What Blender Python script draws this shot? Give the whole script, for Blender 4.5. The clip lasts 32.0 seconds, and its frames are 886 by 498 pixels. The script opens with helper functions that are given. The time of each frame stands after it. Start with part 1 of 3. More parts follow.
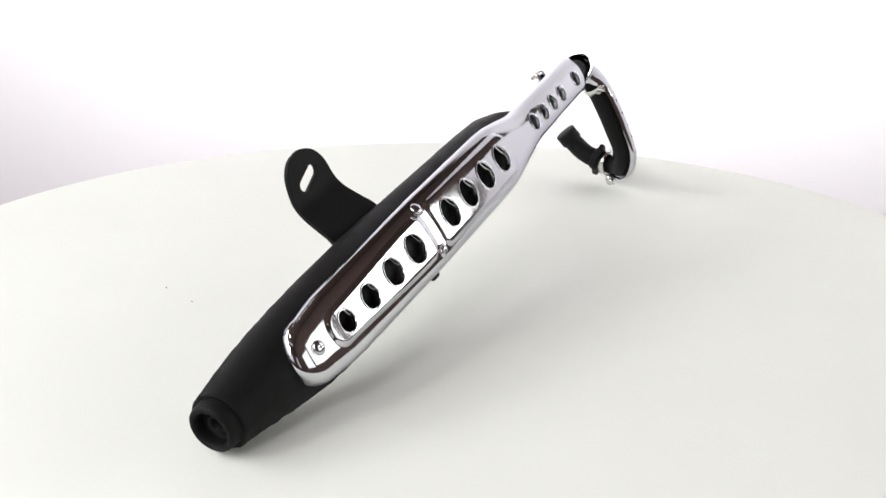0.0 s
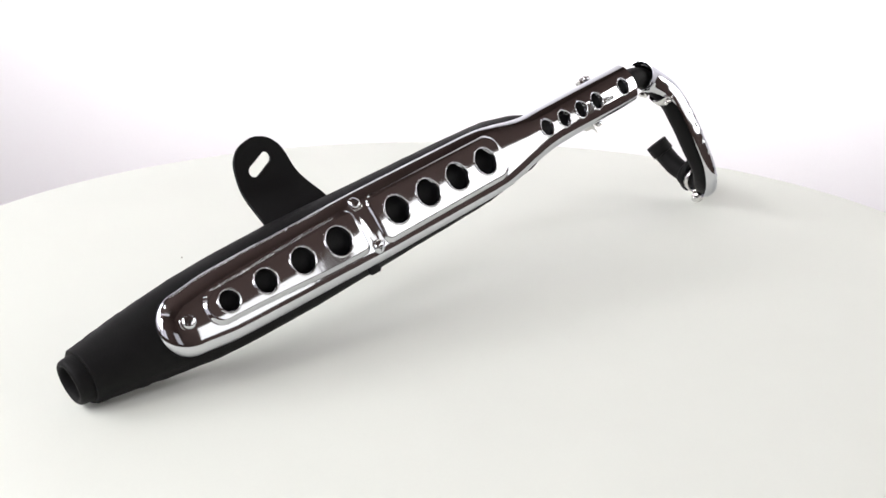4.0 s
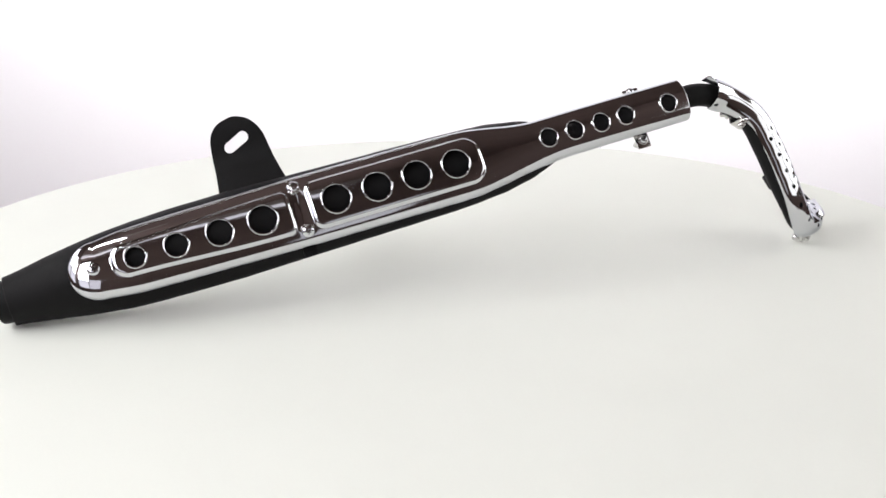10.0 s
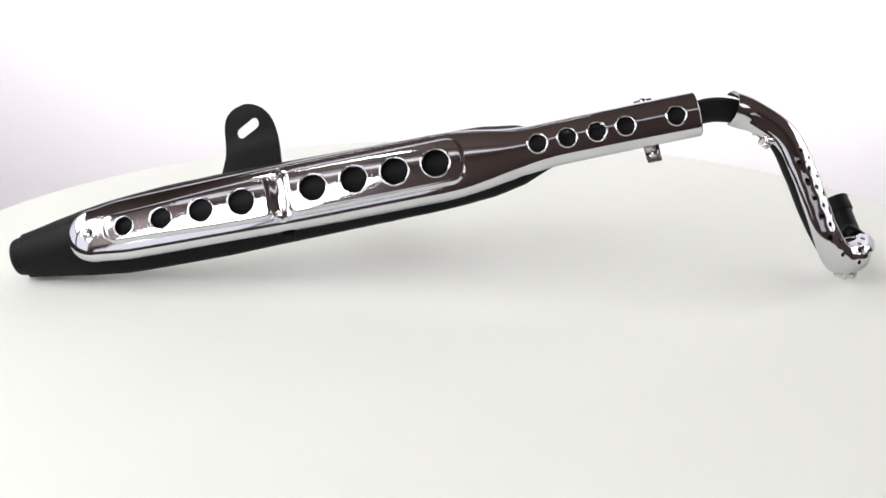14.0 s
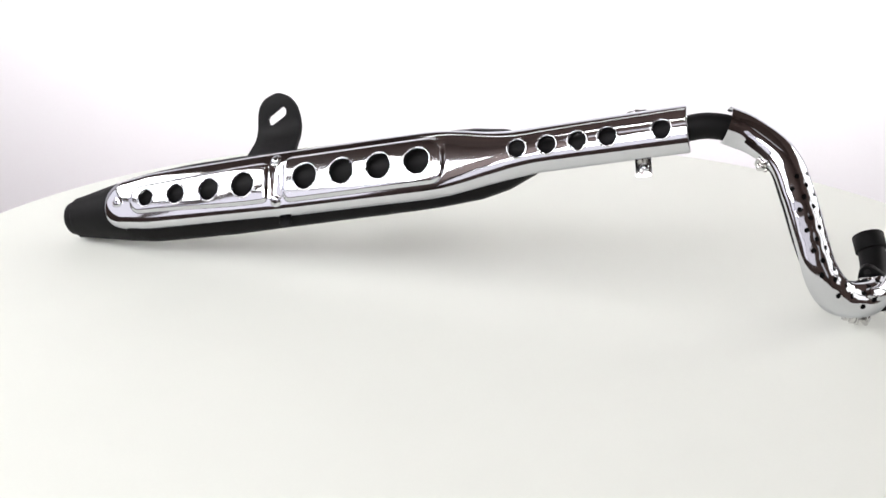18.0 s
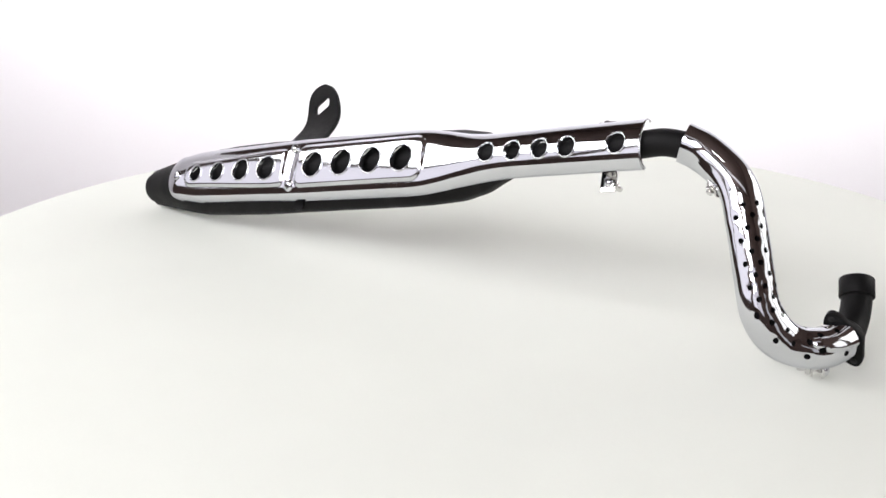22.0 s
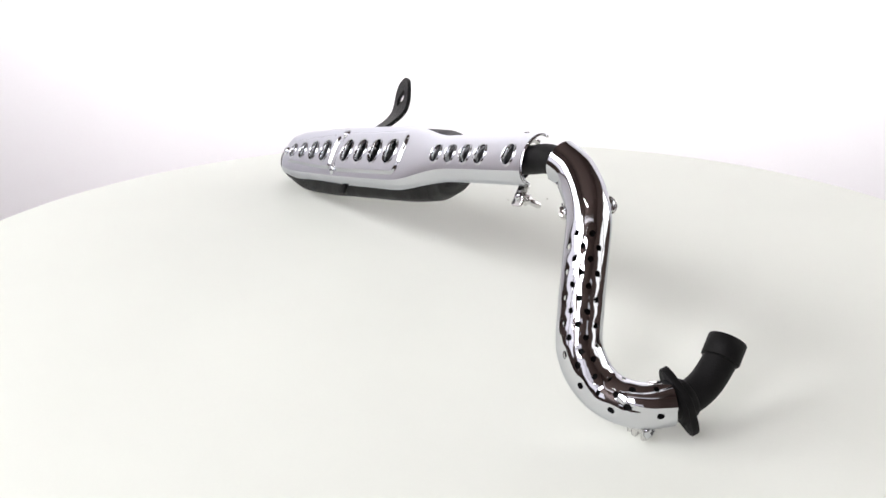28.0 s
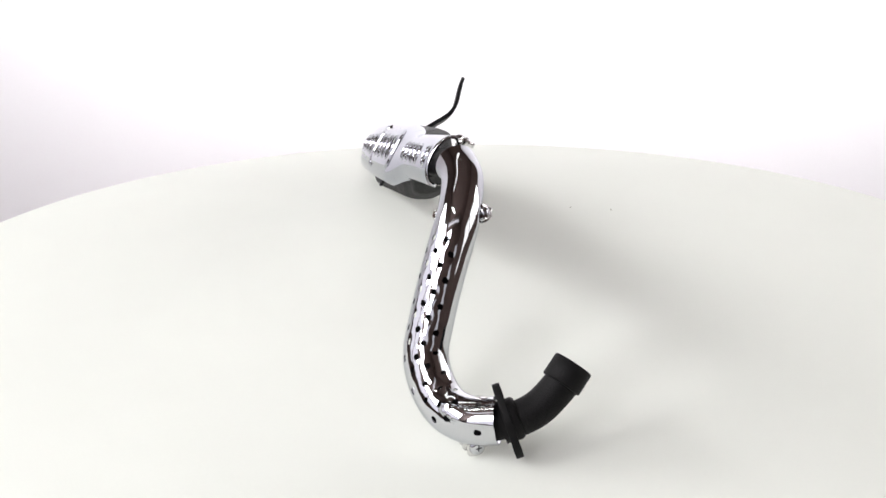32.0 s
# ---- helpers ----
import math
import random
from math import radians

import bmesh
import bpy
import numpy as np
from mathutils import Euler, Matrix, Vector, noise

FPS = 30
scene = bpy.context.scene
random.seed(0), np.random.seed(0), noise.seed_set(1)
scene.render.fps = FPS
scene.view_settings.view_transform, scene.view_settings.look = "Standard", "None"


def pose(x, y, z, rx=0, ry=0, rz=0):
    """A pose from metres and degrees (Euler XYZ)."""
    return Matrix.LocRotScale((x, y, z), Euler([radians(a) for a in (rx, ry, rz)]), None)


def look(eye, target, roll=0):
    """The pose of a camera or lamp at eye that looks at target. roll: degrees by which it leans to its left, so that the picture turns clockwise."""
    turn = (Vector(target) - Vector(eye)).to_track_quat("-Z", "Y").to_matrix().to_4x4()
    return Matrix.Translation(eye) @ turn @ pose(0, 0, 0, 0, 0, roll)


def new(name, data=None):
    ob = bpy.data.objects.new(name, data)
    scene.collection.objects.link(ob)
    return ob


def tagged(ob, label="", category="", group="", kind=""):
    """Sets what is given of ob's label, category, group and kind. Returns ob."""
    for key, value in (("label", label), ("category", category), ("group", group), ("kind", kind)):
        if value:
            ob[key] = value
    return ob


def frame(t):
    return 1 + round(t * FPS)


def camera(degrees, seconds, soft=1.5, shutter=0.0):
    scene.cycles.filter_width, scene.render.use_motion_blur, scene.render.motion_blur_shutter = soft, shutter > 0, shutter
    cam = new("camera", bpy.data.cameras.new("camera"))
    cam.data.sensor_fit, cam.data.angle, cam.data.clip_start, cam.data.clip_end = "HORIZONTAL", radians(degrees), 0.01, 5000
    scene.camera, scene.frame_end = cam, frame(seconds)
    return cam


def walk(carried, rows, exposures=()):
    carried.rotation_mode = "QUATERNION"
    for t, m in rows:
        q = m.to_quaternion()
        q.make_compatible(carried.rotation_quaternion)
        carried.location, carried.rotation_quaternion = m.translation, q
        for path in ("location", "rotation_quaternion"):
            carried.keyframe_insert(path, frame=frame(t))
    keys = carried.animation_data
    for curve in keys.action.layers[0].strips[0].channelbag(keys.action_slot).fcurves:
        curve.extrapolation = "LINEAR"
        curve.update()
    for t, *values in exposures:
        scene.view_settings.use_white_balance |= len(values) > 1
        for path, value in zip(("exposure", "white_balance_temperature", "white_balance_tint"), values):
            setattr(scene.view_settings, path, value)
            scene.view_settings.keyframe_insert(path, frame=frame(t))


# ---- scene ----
# ---- camera: it stands still on a stand, and the turntable turns before it ----
cam = camera(44.30, 32.0, soft=1.6)
walk(cam, [(0.0, pose(0, -1.2, 0.4163, 71.967, 0, 0.519)), (32.0, pose(0, -1.2, 0.4163, 71.967, 0, 0.519))])

# ---- light ----
world = bpy.data.worlds.new("studio")
scene.world = world
world.use_nodes = True
world.node_tree.nodes["Background"].inputs[0].default_value = (0.9, 0.88, 0.95, 1)
world.node_tree.nodes["Background"].inputs[1].default_value = 0.15


def area_lamp(name, eye, target, sx, sy, watts, colour):
    data = bpy.data.lights.new(name, "AREA")
    data.shape, data.size, data.size_y, data.energy, data.color = "RECTANGLE", sx, sy, watts, colour
    ob = new(name, data)
    ob.matrix_world = look(eye, target)
    return ob


# unseen fill light, added above the view to whiten the backdrop
area_lamp("backdrop_fill", (0.08, 0.72, 0.56), (0.09, 1.62, 0.54), 1.65, 0.22, 24, (1.0, 0.985, 1.0))
# unseen light panels added in wall openings, as (wall, middle along the wall, middle height, width, height, watts,
# colour)
LIGHT_PANELS = [("west", -1.50, 1.600, 1.10, 0.90, 41.5, (1.0, 0.99, 1.0)),
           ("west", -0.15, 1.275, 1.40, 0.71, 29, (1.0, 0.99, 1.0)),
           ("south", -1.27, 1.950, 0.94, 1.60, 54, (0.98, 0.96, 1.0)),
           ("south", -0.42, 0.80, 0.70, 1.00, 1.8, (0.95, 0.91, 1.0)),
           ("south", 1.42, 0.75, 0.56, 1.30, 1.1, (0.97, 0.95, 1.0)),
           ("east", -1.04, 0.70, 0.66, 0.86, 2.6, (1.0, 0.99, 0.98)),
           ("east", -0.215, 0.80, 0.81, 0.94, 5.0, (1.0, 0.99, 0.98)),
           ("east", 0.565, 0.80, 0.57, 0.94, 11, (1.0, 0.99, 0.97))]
# dim lavender panels added below three of them, for pale bands in the chrome
DIM_PANELS = [("west", -1.50, 0.705, 1.10, 0.81, 3.3, (0.95, 0.91, 1.0)),
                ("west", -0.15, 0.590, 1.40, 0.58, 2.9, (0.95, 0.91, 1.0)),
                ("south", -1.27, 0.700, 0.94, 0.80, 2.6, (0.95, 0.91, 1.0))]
for side, mid, z, wide, high, watts, tint in LIGHT_PANELS + DIM_PANELS:
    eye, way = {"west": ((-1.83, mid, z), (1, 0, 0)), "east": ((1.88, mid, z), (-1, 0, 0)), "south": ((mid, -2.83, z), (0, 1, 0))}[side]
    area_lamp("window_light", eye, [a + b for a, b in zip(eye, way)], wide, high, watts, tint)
CEILING_LAMPS = [((-1.00, -1.06, 2.85), (0.25, 0.25, -2.3), 0.90, 0.063, 4.0, (1.0, 1.0, 0.98)),
                 ((-0.56, -2.13, 2.85), (0.20, 1.40, -2.3), 2.70, 0.31, 2.5, (0.95, 0.93, 1.0)),
                 ((-0.75, 0.94, 2.85), (0.30, -0.45, -2.3), 1.63, 0.063, 1.5, (1.0, 1.0, 0.98))]
for eye, way, long, wide, watts, tint in CEILING_LAMPS:
    area_lamp("lamp_light", eye, [a + b for a, b in zip(eye, way)], long, wide, watts, tint)


# ---- materials ----
def material(name, colour, rough, metal=0.0, grain=0.0, grain_scale=300.0, stain=0.0, stain_scale=8.0, bump=0.0, bump_scale=400.0, rough_var=0.0, spec=0.5):
    m = bpy.data.materials.new(name)
    m.use_nodes = True
    nt = m.node_tree
    b = nt.nodes["Principled BSDF"]
    b.inputs["Roughness"].default_value, b.inputs["Metallic"].default_value = rough, metal
    b.inputs["Specular IOR Level"].default_value = spec
    co = nt.nodes.new("ShaderNodeTexCoord")

    def noise_tex(scale, detail):
        t = nt.nodes.new("ShaderNodeTexNoise")
        t.inputs["Scale"].default_value, t.inputs["Detail"].default_value = scale, detail
        nt.links.new(co.outputs["Object"], t.inputs["Vector"])
        return t

    def vary(source, low, high, socket):
        r = nt.nodes.new("ShaderNodeMapRange")
        r.inputs["From Min"].default_value, r.inputs["From Max"].default_value = 0.3, 0.7
        r.inputs["To Min"].default_value, r.inputs["To Max"].default_value = low, high
        nt.links.new(source.outputs["Fac"], r.inputs["Value"])
        nt.links.new(r.outputs["Result"], socket)

    fine, broad = noise_tex(grain_scale, 4), noise_tex(stain_scale, 5)
    mul = nt.nodes.new("ShaderNodeMath")
    mul.operation = "MULTIPLY"
    vary(fine, 1 - grain, 1 + grain, mul.inputs[0])
    vary(broad, 1 - stain, 1 + stain, mul.inputs[1])
    sc = nt.nodes.new("ShaderNodeVectorMath")
    sc.operation = "SCALE"
    sc.inputs[0].default_value = colour
    nt.links.new(mul.outputs[0], sc.inputs["Scale"])
    nt.links.new(sc.outputs["Vector"], b.inputs["Base Color"])
    if rough_var:
        vary(broad, rough - rough_var, rough + rough_var, b.inputs["Roughness"])
    if bump:
        bt, bn = noise_tex(bump_scale, 3), nt.nodes.new("ShaderNodeBump")
        bn.inputs["Strength"].default_value, bn.inputs["Distance"].default_value = bump, 0.001
        nt.links.new(bt.outputs["Fac"], bn.inputs["Height"])
        nt.links.new(bn.outputs["Normal"], b.inputs["Normal"])
    return m


CHROME = material("chrome", (0.640, 0.648, 0.672), 0.065, 1.0, 0.01, 500, 0.02, 12, 0.10, 38, 0.02)
CHROME.node_tree.nodes["Principled BSDF"].inputs["Specular Tint"].default_value = (0.62, 0.635, 0.67, 1)
STEEL = material("zinc_steel", (0.70, 0.69, 0.68), 0.16, 1.0, 0.05, 600, 0.08, 60, 0.1, 500, 0.05)
BLACK = material("black_heat_paint", (0.0056, 0.0054, 0.0058), 0.58, 0.0, 0.18, 900, 0.15, 25, 0.35, 700, 0.07, 0.15)
# black of the sooty bores, also put in for shade in slots and stud holes
SOOT_SHADE = material("black_inside", (0.008, 0.008, 0.008), 0.8, 0.0, 0.1, 500, 0.1, 30)
TABLE = material("white_laminate", (0.815, 0.838, 0.776), 0.62, 0.0, 0.006, 500, 0.012, 5, 0.05, 350, 0.05, 0.08)
PAPER = material("white_backdrop_paper", (0.84, 0.82, 0.84), 0.9, 0.0, 0.006, 200, 0.015, 1.5, 0.1, 120)
BROWN = material("brown_room_paint", (0.074, 0.047, 0.039), 0.8, 0.0, 0.04, 60, 0.10, 1.5, 0.2, 80)
FRAME = material("grey_brown_paint", (0.11, 0.09, 0.08), 0.6, 0.0, 0.03, 90, 0.05, 3.0, 0.1, 120)
SPECK = material("brown_grit", (0.34, 0.32, 0.25), 0.8, 0.0, 0.1, 800, 0.1, 90)


# ---- mesh helpers ----
def part(name, bm, mat, parent=None, label="", smooth=True):
    """Links a bmesh as one mesh object, under a thing or a part."""
    bmesh.ops.recalc_face_normals(bm, faces=bm.faces)
    me = bpy.data.meshes.new(name)
    bm.to_mesh(me)
    bm.free()
    me.materials.append(mat)
    if smooth:
        me.shade_smooth()
    ob = new(name, me)
    ob.parent = parent
    if label:
        ob["label"] = label
    return ob


def soften(ob, width, angle=35):
    """Rounds the sharp edges of a part."""
    m = ob.modifiers.new("edges", "BEVEL")
    m.width, m.segments, m.limit_method, m.angle_limit = width, 3, "ANGLE", radians(angle)
    m.harden_normals = False
    return ob


def thicken(ob, depth, offset=-1.0):
    m = ob.modifiers.new("sheet", "SOLIDIFY")
    m.thickness, m.offset = depth, offset
    return ob


def crisp(ob, angle=55):
    """Keeps cut edges sharp in the shading."""
    m = ob.modifiers.new("crisp", "EDGE_SPLIT")
    m.split_angle = radians(angle)
    return ob


def rings_bm(rings, close_ends=True, closed=True):
    """Skins rings of equally many points."""
    bm = bmesh.new()
    vs = [[bm.verts.new(p) for p in r] for r in rings]
    k = len(rings[0])
    for a, b in zip(vs, vs[1:]):
        for i in range(k if closed else k - 1):
            j = (i + 1) % k
            bm.faces.new((a[i], a[j], b[j], b[i]))
    if close_ends:
        bm.faces.new(vs[0][::-1])
        bm.faces.new(vs[-1])
    return bm


def frame_of(axis, hint=(0, 0, 1)):
    a = Vector(axis).normalized()
    h = Vector(hint)
    if abs(a.dot(h.normalized())) > 0.95:
        h = Vector((1, 0, 0))
    x = (h - a * h.dot(a)).normalized()
    return x, a.cross(x), a


def lathe(at, axis, profile, k=32, hint=(0, 0, 1), close_ends=True):
    """A turned body: profile rows of (height along the axis, radius)."""
    x, y, a = frame_of(axis, hint)
    o = Vector(at)
    return rings_bm([[o + a * h + (x * math.cos(2 * math.pi * i / k) + y * math.sin(2 * math.pi * i / k)) * r for i in range(k)] for h, r in profile], close_ends)


def spline(points, steps=10):
    """A smooth line through points, and its directions."""
    p = [Vector(q) for q in points]
    p = [2 * p[0] - p[1]] + p + [2 * p[-1] - p[-2]]
    out = []
    for i in range(1, len(p) - 2):
        for s in range(steps):
            t = s / steps
            a, b, c, d = p[i - 1:i + 3]
            out.append(0.5 * (2 * b + (c - a) * t + (2 * a - 5 * b + 4 * c - d) * t * t + (3 * b - a - 3 * c + d) * t ** 3))
    out.append(p[-2])
    tang = [(out[min(i + 1, len(out) - 1)] - out[max(i - 1, 0)]).normalized() for i in range(len(out))]
    return out, tang


def tube(points, radius, k=28, steps=10, close_ends=True, slim=1.0, slim_to=0):
    line, tang = spline(points, steps)
    hint = Vector((0.74, 0.6, 0.1))
    rows = []
    for q, (o, t) in enumerate(zip(line, tang)):
        x, y, a = frame_of(t, hint)
        r = radius * (slim + (1 - slim) * smooth_step(slim_to - 1.0, slim_to + 1.0, q / steps))
        rows.append([o + (x * math.cos(2 * math.pi * i / k) + y * math.sin(2 * math.pi * i / k)) * r for i in range(k)])
    return rings_bm(rows, close_ends)


def slab(outline, at, x, y, depth):
    """A flat plate: an outline in (x, y) at a place, with a depth along x cross y."""
    x, y = Vector(x).normalized(), Vector(y).normalized()
    z, o = x.cross(y), Vector(at)
    return rings_bm([[o + x * a + y * b + z * s * depth / 2 for a, b in outline] for s in (-1, 1)])


def rounded(w, h, r, k=6):
    """A rounded rectangle's outline."""
    out = []
    for cx, cy, a0 in ((w / 2 - r, h / 2 - r, 0), (-w / 2 + r, h / 2 - r, 90), (-w / 2 + r, -h / 2 + r, 180), (w / 2 - r, -h / 2 + r, 270)):
        for i in range(k + 1):
            a = radians(a0 + 90 * i / k)
            out.append((cx + r * math.cos(a), cy + r * math.sin(a)))
    return out


def smooth_step(e0, e1, x):
    t = min(1.0, max(0.0, (x - e0) / (e1 - e0)))
    return t * t * (3 - 2 * t)


def table_of(rows, x):
    """Smooth reading of a small table of (x, value)."""
    if x <= rows[0][0]:
        return rows[0][1]
    for i, ((a, p), (b, q)) in enumerate(zip(rows, rows[1:])):
        if x <= b:
            h, d = b - a, (q - p) / (b - a)
            before = (p - rows[i - 1][1]) / (a - rows[i - 1][0]) if i else d
            after = (rows[i + 2][1] - q) / (rows[i + 2][0] - b) if i + 2 < len(rows) else d
            # slopes that never overshoot
            m0 = 2 * before * d / (before + d) if before * d > 0 else 0.0
            m1 = 2 * after * d / (after + d) if after * d > 0 else 0.0
            t = (x - a) / h
            return (1 + 2 * t) * (1 - t) ** 2 * p + t * (1 - t) ** 2 * h * m0 + t * t * (3 - 2 * t) * q - t * t * (1 - t) * h * m1
    return rows[-1][1]


# ---- the room ----
def box_bm(lo, hi):
    bm = bmesh.new()
    bmesh.ops.create_cube(bm, size=1)
    for v in bm.verts:
        v.co = [l + (c + 0.5) * (h - l) for l, h, c in zip(lo, hi, v.co)]
    return bm


X0, X1, Y0, Y1, Z0, Z1 = -1.8, 1.85, -2.8, 2.1, -0.78, 2.98
tagged(part("floor", box_bm((X0, Y0, Z0 - 0.1), (X1, Y1, Z0)), BROWN, smooth=False), "dark brown floor of the photo room", "floor", kind="structure")
tagged(part("ceiling", box_bm((X0, Y0, Z1), (X1, Y1, Z1 + 0.1)), BROWN, smooth=False), "dark brown ceiling of the photo room", "ceiling", kind="structure")


def build_walls():
    """Walls 0.1 m thick, with openings cut through them for the added light panels, and a frame in each opening."""
    sides = {"north": (X0, X1, lambda a, z, d: (a, Y1 + d, z)), "south": (X0, X1, lambda a, z, d: (a, Y0 - d, z)),
             "west": (Y0, Y1, lambda a, z, d: (X0 - d, a, z)), "east": (Y0, Y1, lambda a, z, d: (X1 + d, a, z))}
    number = 0
    for side, (a0, a1, at) in sides.items():
        bm = bmesh.new()

        def block(bm, lo, hi, d0=0.0, d1=0.1):
            c = [[bm.verts.new(at(a, z, d)) for a, z in ((lo[0], lo[1]), (hi[0], lo[1]), (hi[0], hi[1]), (lo[0], hi[1]))] for d in (d0, d1)]
            bm.faces.new(c[0])
            bm.faces.new(c[1][::-1])
            for i in range(4):
                bm.faces.new((c[0][i], c[1][i], c[1][(i + 1) % 4], c[0][(i + 1) % 4]))

        edge = a0
        for _, mid, z, wide, high, _, _ in sorted((w for w in LIGHT_PANELS if w[0] == side), key=lambda w: w[1]):
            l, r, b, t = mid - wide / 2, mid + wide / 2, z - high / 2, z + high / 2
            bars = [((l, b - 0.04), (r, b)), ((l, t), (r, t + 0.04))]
            for dim_panel in DIM_PANELS:
                if dim_panel[:2] == (side, mid):
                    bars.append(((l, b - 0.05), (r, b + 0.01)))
                    b = dim_panel[2] - dim_panel[4] / 2
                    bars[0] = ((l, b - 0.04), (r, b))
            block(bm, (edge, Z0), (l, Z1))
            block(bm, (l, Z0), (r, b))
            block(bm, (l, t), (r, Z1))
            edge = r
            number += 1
            # this frame is added too, to seat the light panel
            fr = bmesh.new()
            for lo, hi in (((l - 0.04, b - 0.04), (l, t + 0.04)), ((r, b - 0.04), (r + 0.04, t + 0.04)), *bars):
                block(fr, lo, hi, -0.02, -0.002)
            tagged(part("window_%d" % number, fr, FRAME, smooth=False), "unseen painted frame round an added light panel in the room wall", "window", kind="structure")
        block(bm, (edge, Z0), (a1, Z1))
        tagged(part("wall_" + side, bm, BROWN, smooth=False), "dark brown painted wall of the photo room", "wall", kind="structure")


build_walls()


def build_ceiling_lamp(eye, long, wide):
    """A slim housing over a fluorescent tube, hung under the ceiling."""
    x, y, z = eye
    lamp = new("ceiling_lamp")
    lamp.location = (x, y, Z1)
    soften(part("housing", box_bm((-long / 2 - 0.03, -wide / 2 - 0.02, z + 0.006 - Z1), (long / 2 + 0.03, wide / 2 + 0.02, z + 0.05 - Z1)), FRAME, lamp, smooth=False), 0.004)
    for s in (-1, 1):
        part("hanger", box_bm((s * long * 0.4 - 0.01, -0.01, z + 0.049 - Z1), (s * long * 0.4 + 0.01, 0.01, 0.0)), FRAME, lamp, smooth=False)
    return tagged(lamp, "slim ceiling lamp housing hung under the brown ceiling", "ceiling lamp", "ceiling lamps")


for eye, way, long, wide, watts, tint in CEILING_LAMPS:
    build_ceiling_lamp(eye, long, wide)


def build_backdrop():
    """A white sheet hung in a U round the back of the turntable, sweeping down to the floor."""
    plan = []
    for i in range(61):
        a = radians(18 + 152 * i / 60)
        c, s = math.cos(a), math.sin(a)
        plan.append((1.75 * math.copysign(abs(c) ** 0.62, c), 0.10 + 1.55 * math.copysign(abs(s) ** 0.62, s)))
    rows = []
    # the sheet hangs higher at the back than along the sides
    for f in [j / 30 for j in range(31)]:
        row = []
        for i, (x, y) in enumerate(plan):
            a = abs(18 + 152 * i / 60 - 90)
            z = Z0 + 0.02 + (1.76 + 1.10 * (1 - smooth_step(32, 58, a))) * f
            row.append(Vector((x + 0.006 * math.sin(9 * y + 2 * z), y + 0.006 * math.sin(7 * x + 3 * z), z)))
        rows.append(row)
    ob = part("backdrop", rings_bm(rows, False, False), PAPER)
    thicken(ob, 0.004, 0)
    return tagged(ob, "seamless white paper backdrop hung behind the turntable", "backdrop", kind="structure")


build_backdrop()

# ---- the turntable ----
DISC_R, DISC_C, DISC_Z = 0.656, (-0.0197, 0.0068), 0.0025
TILT = (-0.0059, 0.0029)


def disc_top(x, y):
    return 0.0028 + TILT[0] * x + TILT[1] * y


def build_turntable():
    base = new("turntable")
    k, rows = 160, []
    for r, dz in ((0.0, 0.0), (0.3, 0), (0.6, 0), (DISC_R - 0.004, 0), (DISC_R - 0.001, -0.0012), (DISC_R, -0.004), (DISC_R, -0.022), (DISC_R - 0.002, -0.025), (0.1, -0.025)):
        r = max(r, 0.0005)
        row = []
        for i in range(k):
            a = 2 * math.pi * i / k
            x, y = DISC_C[0] + r * math.cos(a), DISC_C[1] + r * math.sin(a)
            row.append(Vector((x, y, disc_top(x, y) + dz)))
        rows.append(row)
    disc = part("disc", rings_bm(rows), TABLE, base)
    m = disc.modifiers.new("edges", "EDGE_SPLIT")
    m.split_angle = radians(50)
    part("stand", lathe((0, 0, Z0), (0, 0, 1), [(0, 0.28), (0.02, 0.28), (0.03, 0.09), (0.74, 0.09), (-Z0 - 0.0255, 0.12)], 48), BLACK, base, "black column under the disc")
    return tagged(base, "round white turntable disc with a smooth clean top", "turntable")


turntable = build_turntable()

# ---- the exhaust: u runs along the silencer to the header, n out of its shield, w across it ----
U, N, W = Vector((0.405058, 0.893504, 0.193852)), Vector((0.747904, -0.445766, 0.491867)), Vector((-0.525898, 0.054252, 0.848816))
ORIGIN = Vector((-0.0912, -0.3507, 0.0748))


def L(u, n, w):
    return ORIGIN + U * u + N * n + W * w


BODY_R = [(-0.127, 0.0250), (-0.118, 0.0266), (-0.09, 0.0313), (-0.06, 0.036), (-0.02, 0.0405), (0.03, 0.0432), (0.1, 0.0445), (0.25, 0.0424), (0.35, 0.0412), (0.40, 0.0398), (0.435, 0.0338), (0.475, 0.0180), (0.490, 0.0138)]


def body_radius(u):
    for (a, p), (b, q) in zip(BODY_R, BODY_R[1:]):
        if u <= b:
            return p + (q - p) * max(0.0, (u - a) / (b - a))
    return BODY_R[-1][1]


def body_axis(u):
    n = -0.0420 + 0.0070 * smooth_step(-0.10, 0.06, u) - 0.0045 * (1 - smooth_step(-0.134, -0.02, u))
    w = 0.0030 - 0.0005 * smooth_step(0.10, 0.42, u)
    f = smooth_step(0.40, 0.485, u)
    return (n + (-0.0190 - n) * f, w + (-0.001 - w) * f)


def body_flat(u):
    """How far the section is flattened towards the shield."""
    return 1 - 0.22 * smooth_step(-0.12, 0.05, u) + 0.22 * smooth_step(0.42, 0.48, u)


exhaust = new("motorcycle_exhaust")
tagged(exhaust, "black motorcycle exhaust with chrome perforated heat shields, lying on the turntable", "exhaust pipe")


